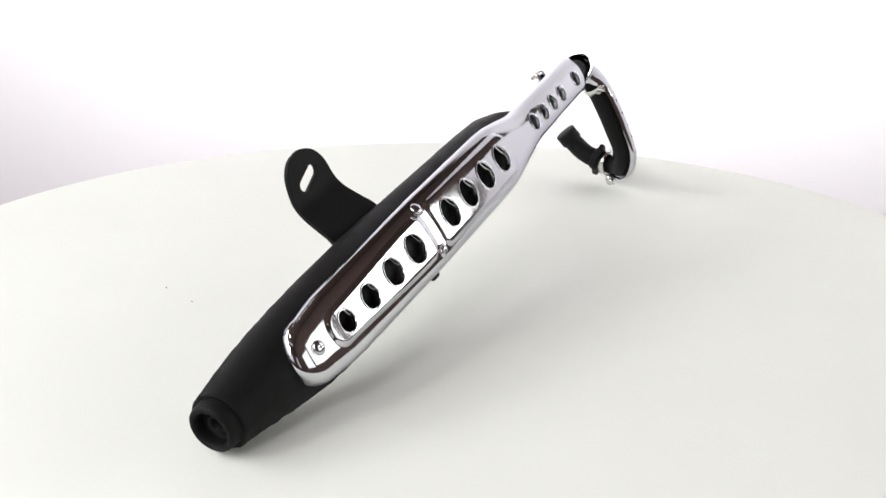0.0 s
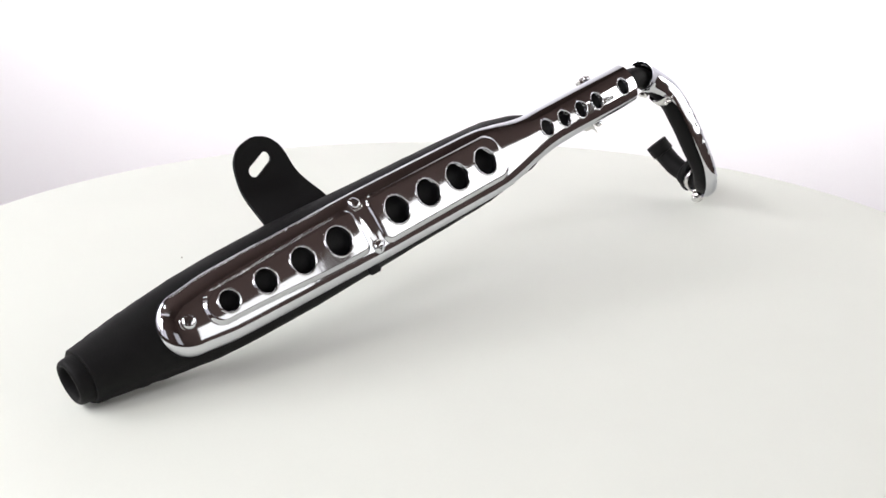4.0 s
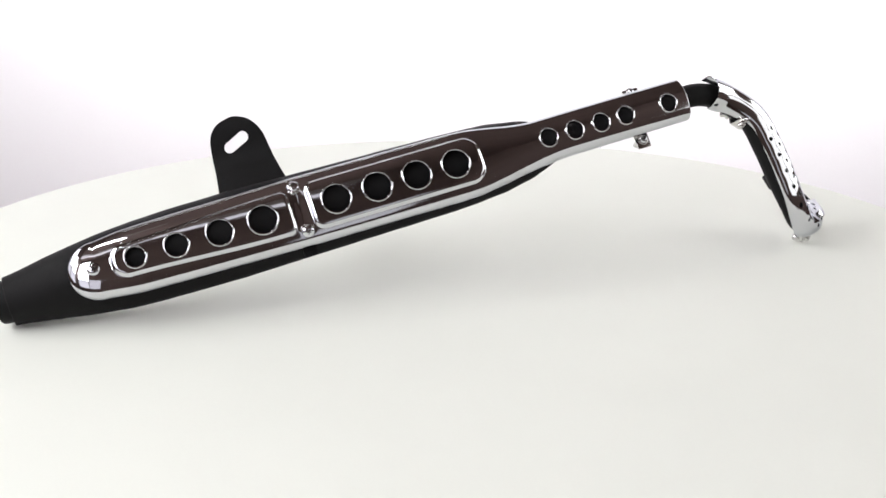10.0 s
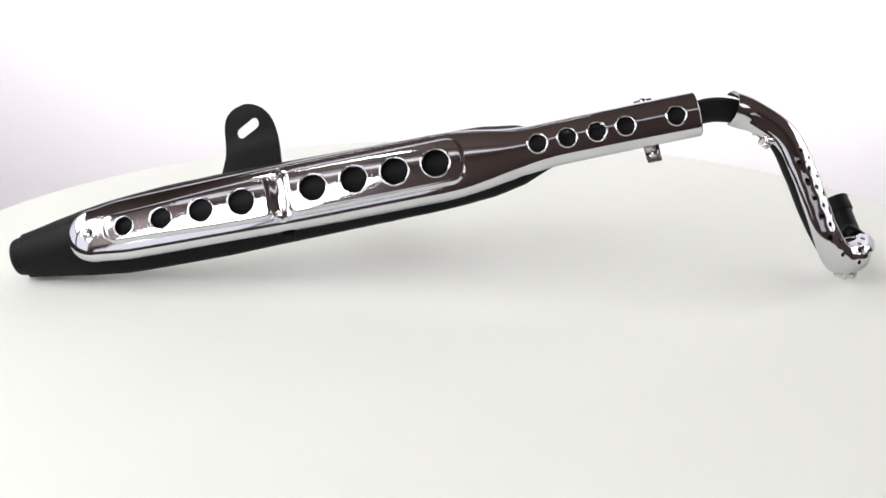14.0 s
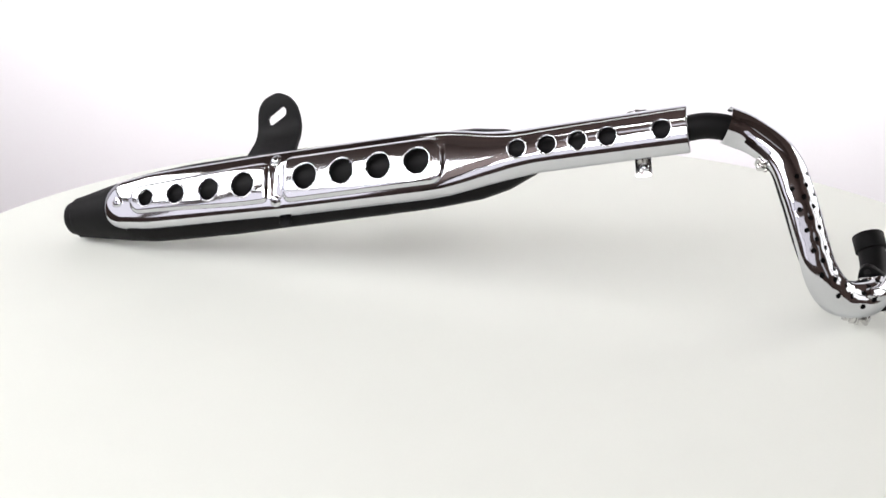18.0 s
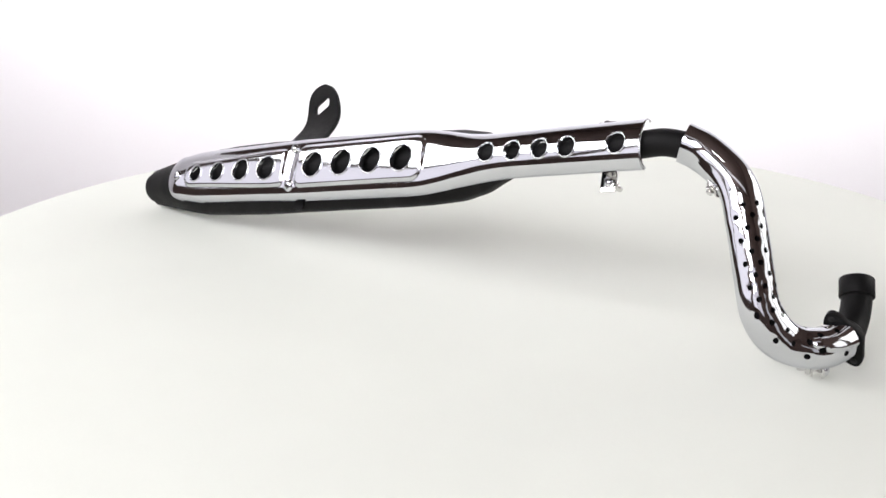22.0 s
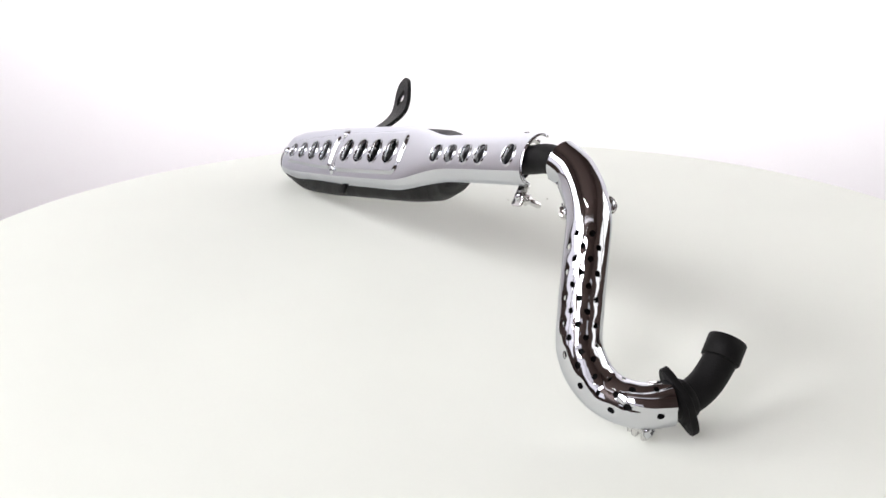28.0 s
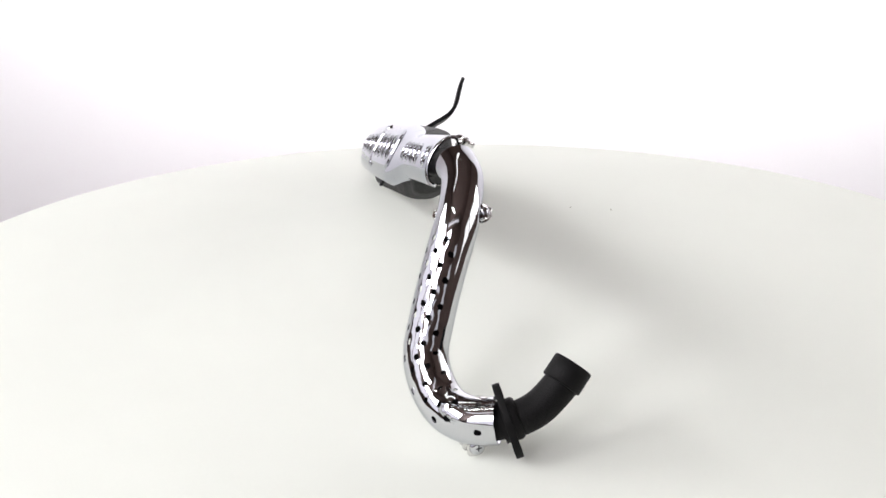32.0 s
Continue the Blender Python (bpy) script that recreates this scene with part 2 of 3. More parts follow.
def build_body():
    k, rows = 72, []
    us = [-0.129 + 0.619 * i / 150 for i in range(151)]
    for u in us:
        n0, w0 = body_axis(u)
        row = []
        for i in range(k):
            a = 2 * math.pi * i / k
            r = body_radius(u) + 0.0004 * noise.noise(Vector((u * 40, 3 * math.cos(a), 3 * math.sin(a))))
            # pressed seams along the two sides
            d = min(abs((a - radians(c) + math.pi) % (2 * math.pi) - math.pi) for c in (97, 277))
            if u < 0.46:
                r += 0.0017 * math.exp(-(d / 0.05) ** 2) * (1 + 0.9 * noise.noise(Vector((u * 110, c_side(a), 0))) + 0.4 * noise.noise(Vector((u * 300, c_side(a), 5))))
            # the top of the back slopes away
            r *= 1 - 0.24 * max(0.0, -2 * math.sin(a) * math.cos(a)) * (math.sin(a) > 0) * smooth_step(-0.13, 0.02, u)
            # the belly hangs a little lower than the back rises
            r += 0.0034 * max(0.0, -math.sin(a)) * (1 - 0.7 * max(0.0, math.cos(a))) * smooth_step(-0.10, 0.0, u) * (1 - smooth_step(0.33, 0.43, u))
            # its lower front corner is drawn in, and the top of its nose sits a little lower than the bottom
            r *= 1 - 0.18 * max(0.0, -2 * math.sin(a) * math.cos(a)) * (math.sin(a) < 0) * smooth_step(-0.10, 0.02, u)
            r -= 0.0008 * max(0.0, math.sin(a)) * smooth_step(0.33, 0.43, u) * (1 - smooth_step(0.455, 0.478, u))
            row.append(L(u, n0 + body_flat(u) * r * math.cos(a), w0 + r * math.sin(a)))
        rows.append(row)
    bm = rings_bm(rows, False)
    rear = [Vector(p) for p in rows[0]]
    bmesh.ops.holes_fill(bm, edges=[e for e in bm.edges if e.is_boundary and (e.verts[0].co - rows[-1][0]).length < 0.05])
    # the rear edge of the two half shells folds in to the tail ring
    mid = sum(rear, Vector()) / k
    bm.verts.ensure_lookup_table()
    edge = [bm.verts[i] for i in range(k)]
    inner = [bm.verts.new(mid + (p - mid) * 0.78) for p in rear]
    for i in range(k):
        bm.faces.new((edge[i], inner[i], inner[(i + 1) % k], edge[(i + 1) % k]))
    soften(part("silencer_body", bm, BLACK, exhaust, "matt black tapered silencer body"), 0.0010, 50)


def c_side(a):
    return 1.0 if math.sin(a) > 0 else 5.0


build_body()


def build_tail():
    n0, w0 = body_axis(-0.136)
    ax = (L(-0.136, *body_axis(-0.136)) - L(-0.05, *body_axis(-0.05))).normalized()
    o = L(-0.136, n0, w0)
    ring = part("tail_ring", lathe(o, ax, [(-0.014, 0.0222), (-0.003, 0.0216), (0.001, 0.0212), (0.0035, 0.0204), (0.0048, 0.0190), (0.0050, 0.0176), (0.0040, 0.0162), (0.0015, 0.0153), (-0.006, 0.0150)], 48, close_ends=False), BLACK, exhaust, "black rolled ring at the tail")
    part("tail_bore", lathe(o, ax, [(-0.002, 0.0152), (-0.020, 0.0149), (-0.0205, 0.001)], 48, close_ends=False), SOOT_SHADE, ring)
    part("outlet_tube", lathe(o, ax, [(-0.020, 0.0092), (-0.0050, 0.0092), (-0.0034, 0.0084), (-0.0030, 0.0070), (-0.0040, 0.0056), (-0.0190, 0.0050)], 32, close_ends=False), BLACK, ring, "small black outlet tube")
    part("outlet_bore", lathe(o, ax, [(-0.0200, 0.0056), (-0.0180, 0.0054)], 32), SOOT_SHADE, ring)


build_tail()

# the long shield: a height field over (u, w)
HALF_W = [(-0.036, 0.0285), (0.0, 0.0325), (0.1, 0.0348), (0.2, 0.0363), (0.34, 0.0362), (0.362, 0.0355), (0.390, 0.0322), (0.420, 0.0275), (0.448, 0.0247), (0.48, 0.0238), (0.64, 0.0238)]
FRONT = [(-0.07, -0.0015), (0.0, 0.0008), (0.2, 0.0025), (0.36, 0.0035), (0.46, 0.0030), (0.64, 0.0030)]
DEPTH = [(-0.07, 0.0095), (0.0, 0.0100), (0.36, 0.0115), (0.46, 0.0145), (0.64, 0.0145)]
SKIRT = [(-0.07, 0.0060), (0.34, 0.0065), (0.45, 0.0030), (0.64, 0.0025)]
MIDDLE = [(-0.07, 0.0), (0.2, -0.0005), (0.34, -0.001), (0.42, -0.0015), (0.48, 0.0009), (0.64, 0.0022)]
POWER = [(0.36, 2.3), (0.46, 2.0)]
SHIELD_U1 = 0.628


def shield_half(u):
    if u < -0.036:
        return 0.0285 * math.sqrt(max(0.0, 1 - ((-0.036 - u) / 0.0302) ** 2))
    return table_of(HALF_W, u)


def panel_mask(u, w):
    """1 on the two raised panels, falling to 0 over their sloped borders."""
    def box(ua, ub, half, r):
        x, y = abs(u - (ua + ub) / 2) - (ub - ua) / 2 + r, abs(w) - half + r
        return math.hypot(max(x, 0), max(y, 0)) + min(max(x, y), 0) - r
    half_a = 0.0165 + 0.0065 * smooth_step(-0.02, 0.15, u)
    d = min(box(-0.0235, 0.1610, half_a, 0.0155 if u < 0.06 else 0.0075), box(0.1805, 0.3735, 0.0256, 0.010 if u < 0.28 else 0.017))
    return 1 - smooth_step(-0.0036, 0.0008, d)


def shield_n(u, w):
    half = max(shield_half(u), 1e-4)
    p = table_of(POWER, u)
    x = min(1.0, abs(w - table_of(MIDDLE, u)) / half)
    if u < -0.036:
        x = min(1.0, math.hypot((-0.036 - u) / 0.0302, w / 0.0285))
    drop = 1 - (1 - x ** p) ** (1 / p)
    n = table_of(FRONT, u) - table_of(DEPTH, u) * drop
    # the sheet dips between the two panels, round the screws
    n -= 0.0013 * math.exp(-((u - 0.1708) / 0.0055) ** 2) * (1 - smooth_step(0.014, 0.030, abs(w)))
    return n + 0.0026 * (1 - 0.12 * smooth_step(0.32, 0.375, u)) * panel_mask(u, w)


HOLES = [(0.0, 0.0098, 0.0135), (0.0413, 0.0113, 0.0152), (0.0855, 0.0128, 0.0168), (0.1304, 0.0143, 0.0185),
         (0.2088, 0.0145, 0.0188), (0.2539, 0.0145, 0.0188), (0.2983, 0.0145, 0.0188), (0.343, 0.0145, 0.0188),
         (0.454, 0.0094, 0.0128), (0.486, 0.0094, 0.0128), (0.5184, 0.0094, 0.0128), (0.5494, 0.0094, 0.0128), (0.6039, 0.0094, 0.0128)]


def build_long_shield():
    nu, nw = 800, 100
    bm = bmesh.new()
    flat, grid = {}, []
    for i in range(nu + 1):
        # rows crowd towards the rounded rear end
        u = -0.036 + (SHIELD_U1 + 0.036) * (i - 45) / (nu - 45) if i >= 45 else -0.036 - 0.0301 * math.cos(math.pi / 2 * (i + 0.4) / 45.4)
        half, mid = shield_half(u), table_of(MIDDLE, u)
        row = []
        for j in range(nw + 1):
            q = -1 + 2 * j / nw
            x = math.sin(q * math.pi / 2) if u > 0.41 else 1.22 * q - 0.22 * q ** 3 if abs(q) < 1 else q
            w = mid + half * max(-1, min(1, x))
            uu = u
            for hu, hr, _ in HOLES:
                d = math.hypot(uu - hu, w)
                if abs(d - hr) < 0.00065 and d > 1e-6:
                    uu, w = hu + (uu - hu) * hr / d, w * hr / d
            v = bm.verts.new(L(uu, shield_n(uu, w), w))
            flat[v] = (uu, w)
            row.append(v)
        for q in (1, 2, 3):
            drop = table_of(SKIRT, u) * q / 3
            for side, put in ((-1, lambda v: row.insert(0, v)), (1, row.append)):
                w = mid + half * side
                v = bm.verts.new(L(u, shield_n(u, w) - drop, w))
                flat[v] = (u, w)
                put(v)
        grid.append(row)
    for a, b in zip(grid, grid[1:]):
        for j in range(nw + 6):
            vs = (a[j], a[j + 1], b[j + 1], b[j])
            cu, cw = sum(flat[v][0] for v in vs) / 4, sum(flat[v][1] for v in vs) / 4
            if all(math.hypot(cu - hu, cw) > hr - 0.0001 for hu, hr, _ in HOLES):
                bm.faces.new(vs)
    loose = [v for v in bm.verts if not v.link_faces]
    bmesh.ops.delete(bm, geom=loose, context="VERTS")
    shield = part("long_heat_shield", bm, CHROME, exhaust, "polished chrome heat shield with round holes")
    me = shield.data
    if me.polygons[len(me.polygons) // 2].normal.dot(N) < 0:
        me.flip_normals()
    thicken(shield, 0.0011)
    crisp(shield)
    # the open end is rolled over the pipe
    rows, k = [], 10
    side = [-1 + 2 * j / 60 for j in range(61)]
    for j, q in enumerate(side):
        half, mid = shield_half(SHIELD_U1), table_of(MIDDLE, SHIELD_U1)
        w = mid + half * math.sin(q * math.pi / 2)
        away = Vector((0, math.cos(q * math.pi / 2), math.sin(q * math.pi / 2)))
        n = shield_n(SHIELD_U1, w) - (0.0025 if abs(q) == 1 else 0.0)
        rows.append([L(SHIELD_U1 + 0.0016 * math.cos(2 * math.pi * i / k), n + (0.0013 * math.sin(2 * math.pi * i / k) - 0.0008) * away.y, w + (0.0013 * math.sin(2 * math.pi * i / k) - 0.0008) * away.z) for i in range(k)])
    part("end_rim", rings_bm(rows), CHROME, shield, "rolled chrome end of the shield")
    # rolled rims of the holes
    for hu, hr, ho in HOLES:
        k, rows = 40, []
        ho = hr + 0.0031
        crest = (hr + ho) / 2
        lift = 0.0020
        prof = [(ho, 0.0001), (ho - 0.0008, 0.0007), (crest, lift), (crest - 0.0010, lift), (hr + 0.0003, 0.0007), (hr - 0.0004, -0.0012), (hr - 0.0006, -0.0045)]
        for rho, h in prof:
            row = []
            for i in range(k):
                a = 2 * math.pi * i / k
                uu, w = hu + rho * math.cos(a), rho * math.sin(a)
                row.append(L(uu, shield_n(uu, w) + h, w))
            rows.append(row)
        part("hole_rim", rings_bm(rows, False), CHROME, shield, "rolled chrome rim of a round hole")
    return shield


long_shield = build_long_shield()


def build_screw(at, axis, parent, size=0.0062, label="chrome cross-head screw"):
    """A domed screw head on a washer, with black bars drawn as the shade of a cross recess."""
    o, (x, y, a) = Vector(at), frame_of(axis)
    screw = part("screw", lathe(o, a, [(0, size), (0.0010, size), (0.0022, size * 0.94), (0.0032, size * 0.78), (0.0038, size * 0.5), (0.0040, size * 0.15)], 28), CHROME, parent, label)
    part("washer", lathe(o, a, [(-0.0006, size * 1.28), (0.0002, size * 1.28), (0.0005, size * 1.18), (0.0005, size * 0.9)], 32), STEEL, screw)
    for p, q in ((x, y), (y, x)):
        part("cross_shade", slab(rounded(size * 0.80, size * 0.15, size * 0.06, 2), o + a * 0.0037, p, q, 0.0008), SOOT_SHADE, screw)
    return screw


for su, sw in ((-0.0412, 0.0007), (0.1707, 0.0253), (0.1711, -0.0241)):
    sn = shield_n(su, sw)
    g = Vector((0, 1, 0)) if su < 0 else Vector((0, 1, 0.55 * (1 if sw > 0 else -1)))
    build_screw(L(su, sn, sw), N * g.y + W * g.z, long_shield, 0.0066)


def build_shield_clamp():
    """The strap tabs and bolts that hold the long shield on the pipe."""
    x, y = U, W
    tab = part("lower_tab", slab(rounded(0.017, 0.022, 0.002), L(0.5780, -0.0380, -0.0240), x, y, 0.0022), STEEL, long_shield, "bright steel clamp tab")
    soften(tab, 0.0004)
    build_screw(L(0.5790, -0.0367, -0.0250), N, tab, 0.0048)
    part("bolt", lathe(L(0.5790, -0.0390, -0.0250), -N, [(0, 0.0030), (0.021, 0.0030), (0.022, 0.0024)], 20), STEEL, tab)
    part("nut", lathe(L(0.5790, -0.0425, -0.0250), -N, [(0, 0.0054), (0.0005, 0.0058), (0.0045, 0.0058), (0.005, 0.0054)], 6), STEEL, tab)
    top = part("upper_tab", slab(rounded(0.020, 0.010, 0.0015), L(0.577, -0.0225, 0.0275), x, y, 0.0022), STEEL, long_shield, "bright steel clamp tab")
    build_screw(L(0.577, -0.021, 0.0295), N, top, 0.0036)
    part("bolt", lathe(L(0.577, -0.024, 0.0295), -N, [(0, 0.0026), (0.012, 0.0026)], 16), STEEL, top)
    part("nut", lathe(L(0.577, -0.0255, 0.0295), -N, [(0, 0.0046), (0.004, 0.0046)], 6), STEEL, top)
    ring = [radians(100 + 160 * i / 24) for i in range(25)]
    thicken(part("strap", rings_bm([[L(u, -0.018 + 0.0170 * math.cos(a), 0.002 + 0.0205 * math.sin(a)) for a in ring] for u in (0.5705, 0.5845)], False, False), STEEL, long_shield, "steel strap round the pipe"), 0.0012, 0)


build_shield_clamp()


def build_bracket():
    """The bent mounting plate with a slot, standing on the silencer."""
    centre = [(-0.040, 0.030), (-0.0425, 0.045), (-0.050, 0.058), (-0.0600, 0.0745), (-0.0640, 0.0870), (-0.0635, 0.098), (-0.0605, 0.110), (-0.0575, 0.122), (-0.0560, 0.1335)]
    line, _ = spline([(n, w, 0) for n, w in centre], 6)
    lo = [(0.03, 0.098), (0.055, 0.1020), (0.075, 0.1055), (0.095, 0.1075), (0.112, 0.1098), (0.1215, 0.1140), (0.1285, 0.1215), (0.1318, 0.1310)]
    hi = [(0.03, 0.176), (0.050, 0.1725), (0.075, 0.1705), (0.095, 0.1690), (0.108, 0.1667), (0.118, 0.1622), (0.1270, 0.1540), (0.1325, 0.1415)]
    outline = [Vector((u, w)) for w, u in lo] + [Vector((u, w)) for w, u in reversed(hi)]
    smooth_line, _ = spline([(p.x, p.y, 0) for p in outline], 8)

    def depth(w):
        for a, b in zip(line, line[1:]):
            if w <= b.y:
                return a.x + (b.x - a.x) * max(0.0, (w - a.y) / (b.y - a.y))
        return line[-1].x

    # rings from the slot's edge out to the outline, along rays from the slot's middle
    mid, run, r = Vector((0.1367, 0.1055)), Vector((0.0080, 0.0036)), 0.0061
    along, k, rings = run.normalized(), 120, 26
    across = Vector((-along.y, along.x))
    closed = [Vector((p.x, p.y)) for p in smooth_line]
    rows = [[] for _ in range(rings)]
    for i in range(k):
        a = 2 * math.pi * i / k
        way = Vector((math.cos(a), math.sin(a)))
        # out to the outline
        best = 0.02
        for p, q in zip(closed, closed[1:] + closed[:1]):
            e = q - p
            den = way.x * e.y - way.y * e.x
            if abs(den) > 1e-12:
                d = p - mid
                t, f = (d.x * e.y - d.y * e.x) / den, (d.x * way.y - d.y * way.x) / den
                if t > 0 and -1e-6 <= f <= 1 + 1e-6:
                    best = t
        # the slot's own edge along the same ray
        x, y = abs(way.dot(along)), abs(way.dot(across))
        t0 = r / y if y > 1e-9 else 1e9
        if t0 * x > run.length:
            h = run.length
            t0 = h * x + math.sqrt(max(0.0, r * r - h * h * y * y))
        for j in range(rings):
            f = j / (rings - 1)
            g = mid + way * (t0 + (best - t0) * f)
            rows[j].append(L(g.x, depth(g.y) - 0.14 * (0.150 - g.x), g.y))
    ob = part("mounting_bracket", rings_bm(rows, False), BLACK, exhaust, "bent black steel mounting plate with a slotted hole")
    thicken(ob, 0.0048, 0)
    soften(ob, 0.0007, 50)


build_bracket()
soften(part("shield_lug", slab(rounded(0.014, 0.012, 0.003), L(0.1704, -0.0235, -0.0400), U, W, 0.003), BLACK, exhaust, "small black lug for a shield screw"), 0.0004)

# the header pipe and its shield
SHELL_LINE = [(0.1652, 0.2474, 0.2007), (0.1736, 0.2716, 0.1902), (0.1960, 0.2984, 0.1676), (0.2160, 0.3092, 0.1334), (0.2325, 0.3169, 0.0977),
              (0.2445, 0.3254, 0.0664), (0.2460, 0.3463, 0.0409), (0.2416, 0.3767, 0.0345), (0.2205, 0.4008, 0.0372)]
OUT = Vector((0.74, 0.60, 0.10))
SHELL_R, SHELL_HALF = 0.0178, 108


def build_header_pipe():
    """The pipe lies a little behind the middle of its shield."""
    line, tang = spline(SHELL_LINE, 1)
    pts = [L(0.42, -0.0225, -0.003), L(0.52, -0.0165, 0.000), L(0.61, -0.0140, 0.0020), L(0.650, -0.0145, 0.0030)]
    for o, t, back in zip(line[1:], tang[1:], (0.0028, 0.0025, 0.0028, 0.0022, -0.0005, -0.0015, -0.001, 0.0)):
        pts.append(o - frame_of(t, OUT)[0] * back)
    pts += [Vector((0.2000, 0.4105, 0.0455)), Vector((0.1811, 0.4150, 0.0626)), Vector((0.1687, 0.4152, 0.0766))]
    part("header_pipe", tube(pts, 0.0138, 32, 12, True, 0.96, 5), BLACK, exhaust, "matt black bent header pipe")


build_header_pipe()


def build_header_shield():
    line, _ = spline(SHELL_LINE, 40)
    # a drawn tube bends without kinks
    for _ in range(25):
        line = [line[0]] + [(a + 2 * b + c) / 4 for a, b, c in zip(line, line[1:], line[2:])] + [line[-1]]
    tang = [(line[min(i + 2, len(line) - 1)] - line[max(i - 2, 0)]).normalized() for i in range(len(line))]
    line, tang = line[:-8], tang[:-8]
    s, acc = 0.0, [0.0]
    for a, b in zip(line, line[1:]):
        s += (b - a).length
        acc.append(s)
    # staggered rows of small holes
    rows = [(0.0920 + 0.0205 * k, (45 - 1.6 * k, 2 - 2.3 * k)) for k in range(5)] + [(0.1023 + 0.0205 * k, (71 - 4 * k, 23 - 2 * k, -20 - 4 * k)) for k in range(4)]
    rows += [(0.1820, (-44,)), (0.1850, (5, 54)), (0.1935, (-23, 20)), (0.2030, (-62,)), (0.2075, (-9, 36)), (0.2215, (-45, 1)), (0.2340, (-84,)), (0.2365, (15, -26)), (0.2460, (-55, -9)), (0.2640, (-61, 9))]
    holes = [(hs, radians(a) * SHELL_R) for hs, row in rows for a in row if hs < s - 0.004]
    hr = 0.0025
    bm, grid, flat = bmesh.new(), [], {}
    nj = 56
    for i, (o, t) in enumerate(zip(line, tang)):
        row = []
        for j in range(nj + 1):
            y = (-1 + 2 * j / nj) * SHELL_R * radians(SHELL_HALF)
            x = acc[i]
            # the sheet's upper end is cut a little aslant
            x += 0.0035 * max(0.0, 1 - x / 0.04) * (1 + 0.7 * math.sin(y / SHELL_R))
            for hx, hy in holes:
                d = math.hypot(x - hx, y - hy)
                if abs(d - hr) < 0.0006 and d > 1e-6:
                    x, y = hx + (x - hx) * hr / d, hy + (y - hy) * hr / d
            e, f, a = frame_of(t, OUT)
            an = y / SHELL_R
            # the punched holes have drawn the sheet in a little round them
            near = min(math.hypot(x - hx, y - hy) for hx, hy in holes)
            r = SHELL_R + 0.0008 * smooth_step(0.17, 0.21, x) - 0.00030 * math.exp(-(near / 0.0052) ** 2)
            # one long edge stands off a little, and a teardrop bulge clears the flange's nut
            r += 0.0022 * smooth_step(radians(62), radians(106), an) * (1 - smooth_step(0.19, 0.23, x))
            spread = 0.48 * math.sqrt(max(0.0, x - 0.234) / 0.030)
            if spread:
                r += 0.0034 * (1 - smooth_step(0.62, 1.0, abs(an + 0.50) / spread)) * smooth_step(0.234, 0.246, x)
            v = bm.verts.new(o + t * (x - acc[i]) + (e * math.cos(an) + f * math.sin(an)) * r)
            flat[v] = (x, y)
            row.append(v)
        grid.append(row)
    for a, b in zip(grid, grid[1:]):
        for j in range(nj):
            vs = (a[j], a[j + 1], b[j + 1], b[j])
            cx, cy = sum(flat[v][0] for v in vs) / 4, sum(flat[v][1] for v in vs) / 4
            if all(math.hypot(cx - hx, cy - hy) > hr - 0.00005 for hx, hy in holes):
                bm.faces.new(vs)
    bmesh.ops.delete(bm, geom=[v for v in bm.verts if not v.link_faces], context="VERTS")
    ob = part("header_heat_shield", bm, CHROME, exhaust, "polished chrome half-round pipe shield with rows of small holes")
    e = frame_of(tang[len(tang) // 2], OUT)[0]
    mid = ob.data.polygons[len(ob.data.polygons) // 2]
    if mid.normal.dot(mid.center - line[len(line) // 2]) < 0:
        ob.data.flip_normals()
    thicken(ob, 0.0010)
    crisp(ob)
    return ob


header_shield = build_header_shield()


def build_header_clamp(at, along, out, across, k=1.0, plate=1.0, head=1.0):
    """A band tab with a bolt: along the pipe, out from it, and across, the way the bolt runs."""
    o, t, e, f = Vector(at), Vector(along).normalized(), Vector(out).normalized(), Vector(across).normalized()
    tab = part("clamp_tab", slab(rounded(0.013 * k * plate, 0.014 * k * plate, 0.0035 * k * plate), o, t, e, 0.002), STEEL, header_shield, "bright steel clamp tab")
    soften(tab, 0.0003)
    build_screw(o + f * 0.001, f, tab, 0.0048 * k * head)
    part("second_tab", slab(rounded(0.011 * k * plate, 0.013 * k * plate, 0.003 * k * plate), o - f * 0.0075 * k, t, e, 0.0018), STEEL, tab)
    part("bolt", lathe(o, -f, [(0, 0.0028 * k), (0.017 * k, 0.0028 * k), (0.018 * k, 0.0022 * k)], 16), STEEL, tab)
    part("nut", lathe(o - f * 0.0086 * k, -f, [(0, 0.0050 * k), (0.0005, 0.0055 * k), (0.004, 0.0055 * k), (0.0045, 0.0050 * k)], 6), STEEL, tab)
    return tab


def build_strap(at, along, r, a0, a1, width, back=0.0):
    """A steel band round the open back of the pipe shield."""
    e, f, t = frame_of(along, OUT)
    o = Vector(at) - e * back
    rows = [[o + t * x + (e * math.cos(radians(a0 + (a1 - a0) * i / 30)) + f * math.sin(radians(a0 + (a1 - a0) * i / 30))) * r for i in range(31)] for x in (-width / 2, 0, width / 2)]
    thicken(part("strap", rings_bm(rows, False, False), STEEL, header_shield, "bright steel clamp band"), 0.0012, 0)


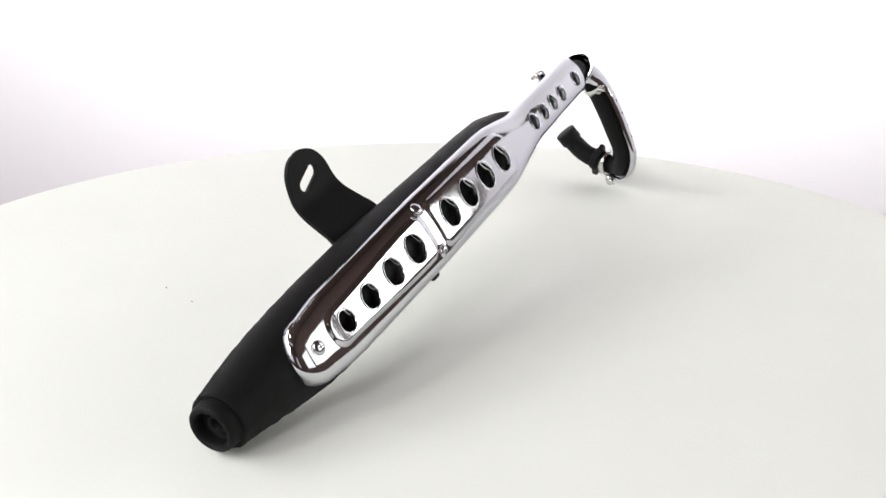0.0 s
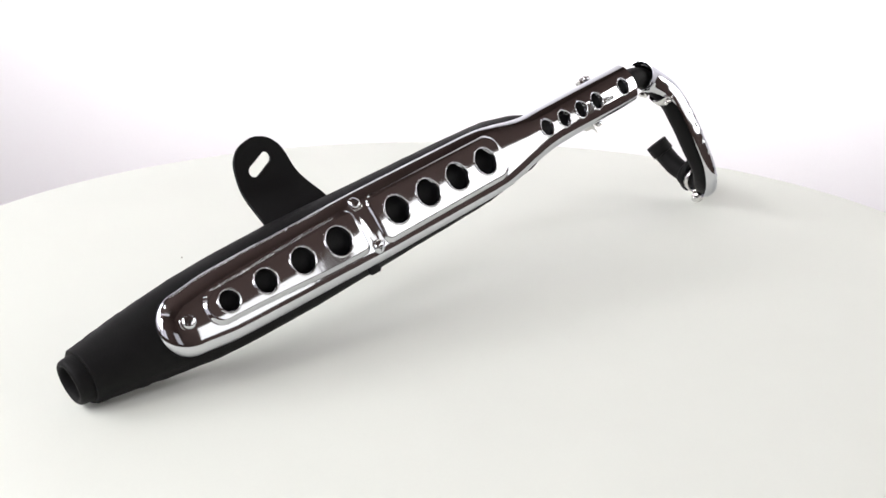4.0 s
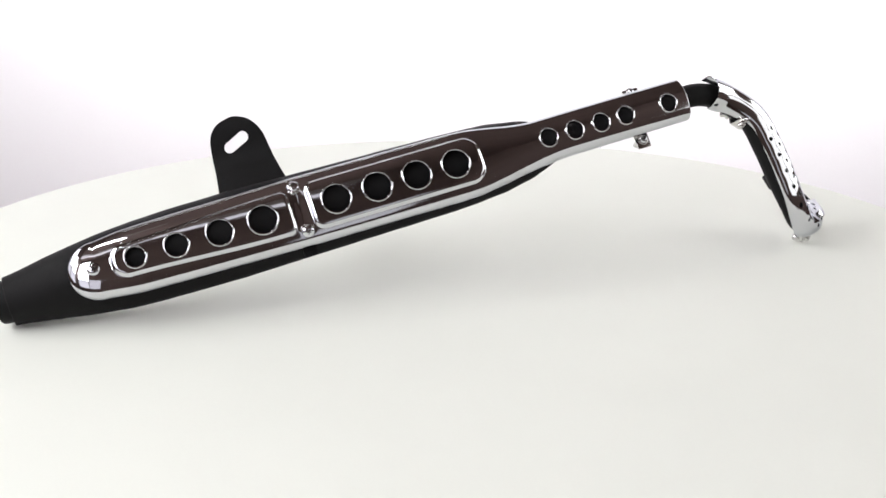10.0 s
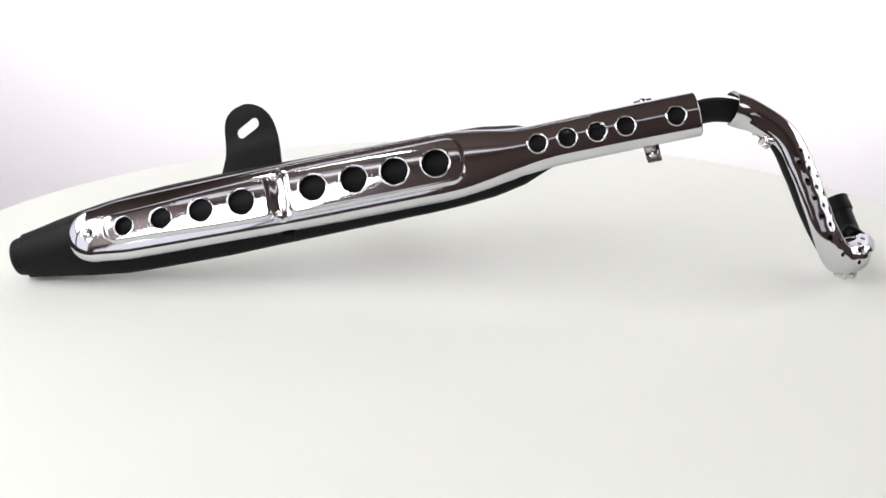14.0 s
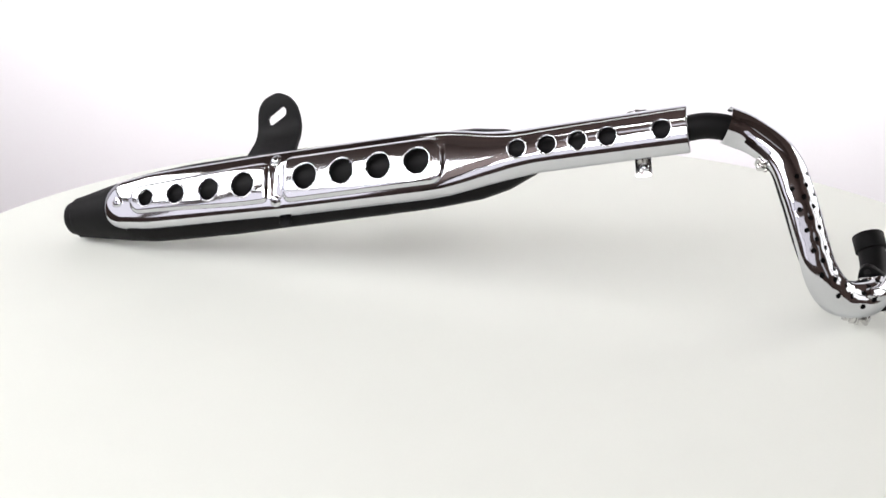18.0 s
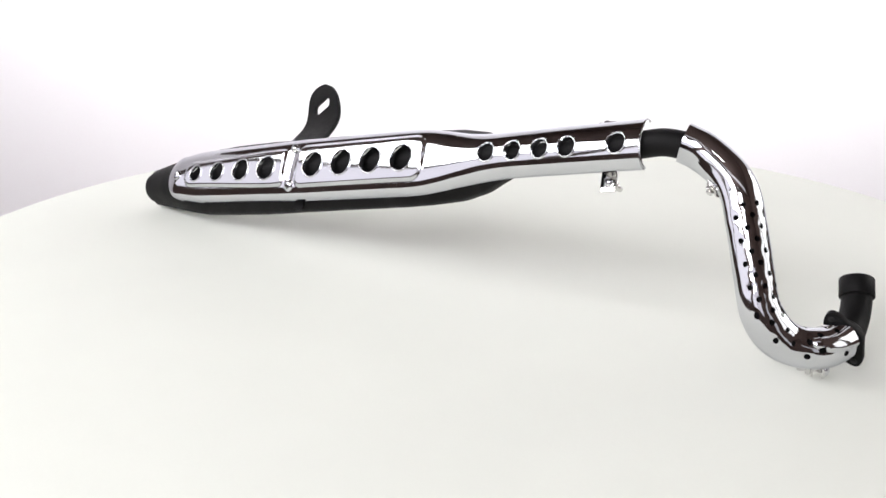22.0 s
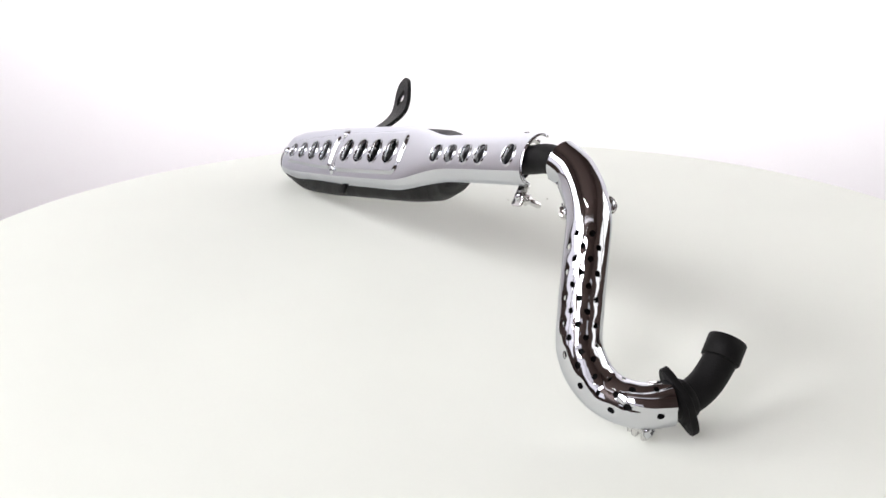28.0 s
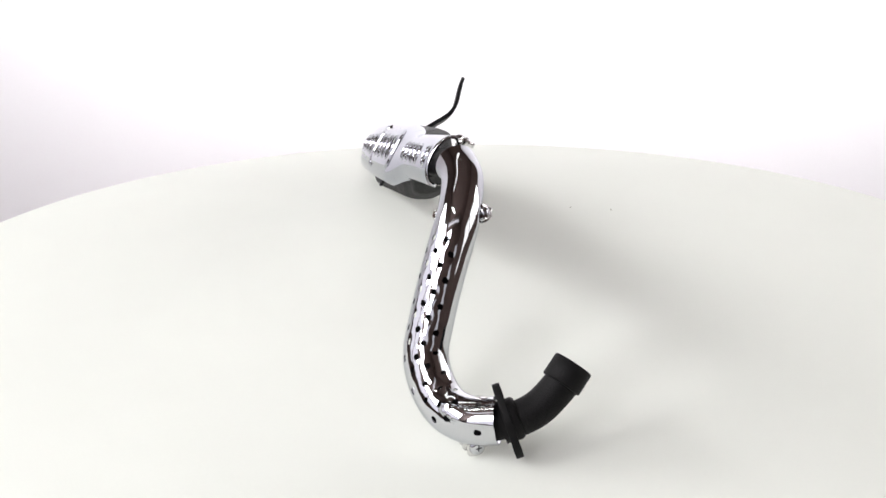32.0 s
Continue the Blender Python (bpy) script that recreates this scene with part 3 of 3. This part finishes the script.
build_strap((0.1915, 0.2905, 0.1725), (0.62, 0.62, -0.55), 0.0182, 95, 265, 0.012)
build_strap((0.2340, 0.3870, 0.0350), (-0.60, 0.79, 0.05), 0.0184, 80, 280, 0.010)
build_header_clamp((0.2020, 0.2790, 0.1665), (0.62, 0.62, -0.55), (0.6, -0.75, 0.1), (0.5, 0.5, 0.7), 0.60, 1.20, 0.95)
build_header_clamp((0.1760, 0.3030, 0.1700), (0.5, 0.5, -0.6), (-0.5, 0.7, 0.1), (0.74, 0.62, 0.2), 1.15, 0.80, 1.15)
build_header_clamp((0.2370, 0.3835, 0.0130), (0.99, -0.10, 0), (0, 0, -1), (0.10, 0.99, 0.0), 1.25, 0.90, 1.05)


def build_flange():
    o = Vector((0.2199, 0.4010, 0.0372))
    t = Vector((-0.84, 0.44, 0.31)).normalized()
    y = Vector((-0.003, 0.0287, -0.048))
    y = (y - t * y.dot(t)).normalized()
    x = y.cross(t)
    out = []
    for i in range(48):
        a = 2 * math.pi * i / 48
        c, s = math.cos(a), math.sin(a)
        r = 0.0180 + 0.0115 * abs(s) ** 5
        out.append((r * c * (1 - 0.25 * abs(s) ** 3), r * s))
    fl = soften(part("flange", slab(out, o, x, y, 0.006), BLACK, exhaust, "black oval cylinder-head flange with two ears"), 0.0008)
    part("flange_boss", lathe(o, t, [(-0.006, 0.0165), (0.007, 0.0165), (0.009, 0.0150)], 40), BLACK, fl)
    # solid black plugs stand in for the dark of the stud holes
    for s in (-1, 1):
        part("stud_hole_shade", lathe(o + y * s * 0.0225 - t * 0.0032, t, [(0, 0.0036), (0.0064, 0.0036)], 20), SOOT_SHADE, fl)
    a, b = Vector((0.1811, 0.4150, 0.0626)), Vector((0.1687, 0.4152, 0.0766))
    ax = (b - a).normalized()
    part("inlet_collar", lathe(a, ax, [(0, 0.0138), (0.0004, 0.0155), (0.001, 0.0160), (0.0178, 0.0160), (0.0187, 0.0153), (0.0187, 0.0128), (0.017, 0.0122), (0.0165, 0.0120)], 40), BLACK, exhaust, "black sleeve on the inlet end")


build_flange()


# ---- grit on the turntable ----
def build_crumb(x, y, size):
    bm = bmesh.new()
    bmesh.ops.create_icosphere(bm, subdivisions=2, radius=size)
    for v in bm.verts:
        v.co *= 1 + 0.35 * noise.noise(v.co / size * 1.3)
        v.co.z *= 0.7
        v.co += Vector((x, y, disc_top(x, y) + size * 0.55))
    return tagged(part("crumb", bm, SPECK), "tiny pale brown crumb of grit lying on the turntable", "crumb", "crumbs on the turntable")


crumbs = [build_crumb(-0.3146, -0.0766, 0.0011), build_crumb(-0.2771, -0.1181, 0.0009)]


# ---- what moves ----
def motions():
    turn = [(0.0, 0.0), (3.0, -14.1), (6.0, -27.4), (9.0, -40.85), (12.5, -56.5), (17.0, -76.9), (19.0, -86.2), (21.0, -96.05), (23.0, -105.75), (25.0, -115.05), (28.0, -128.25), (30.0, -137.05), (32.0, -145.95)]
    for thing in (turntable, exhaust, *crumbs):
        walk(thing, [(t, pose(0, 0, 0, 0, 0, a)) for t, a in turn])


motions()
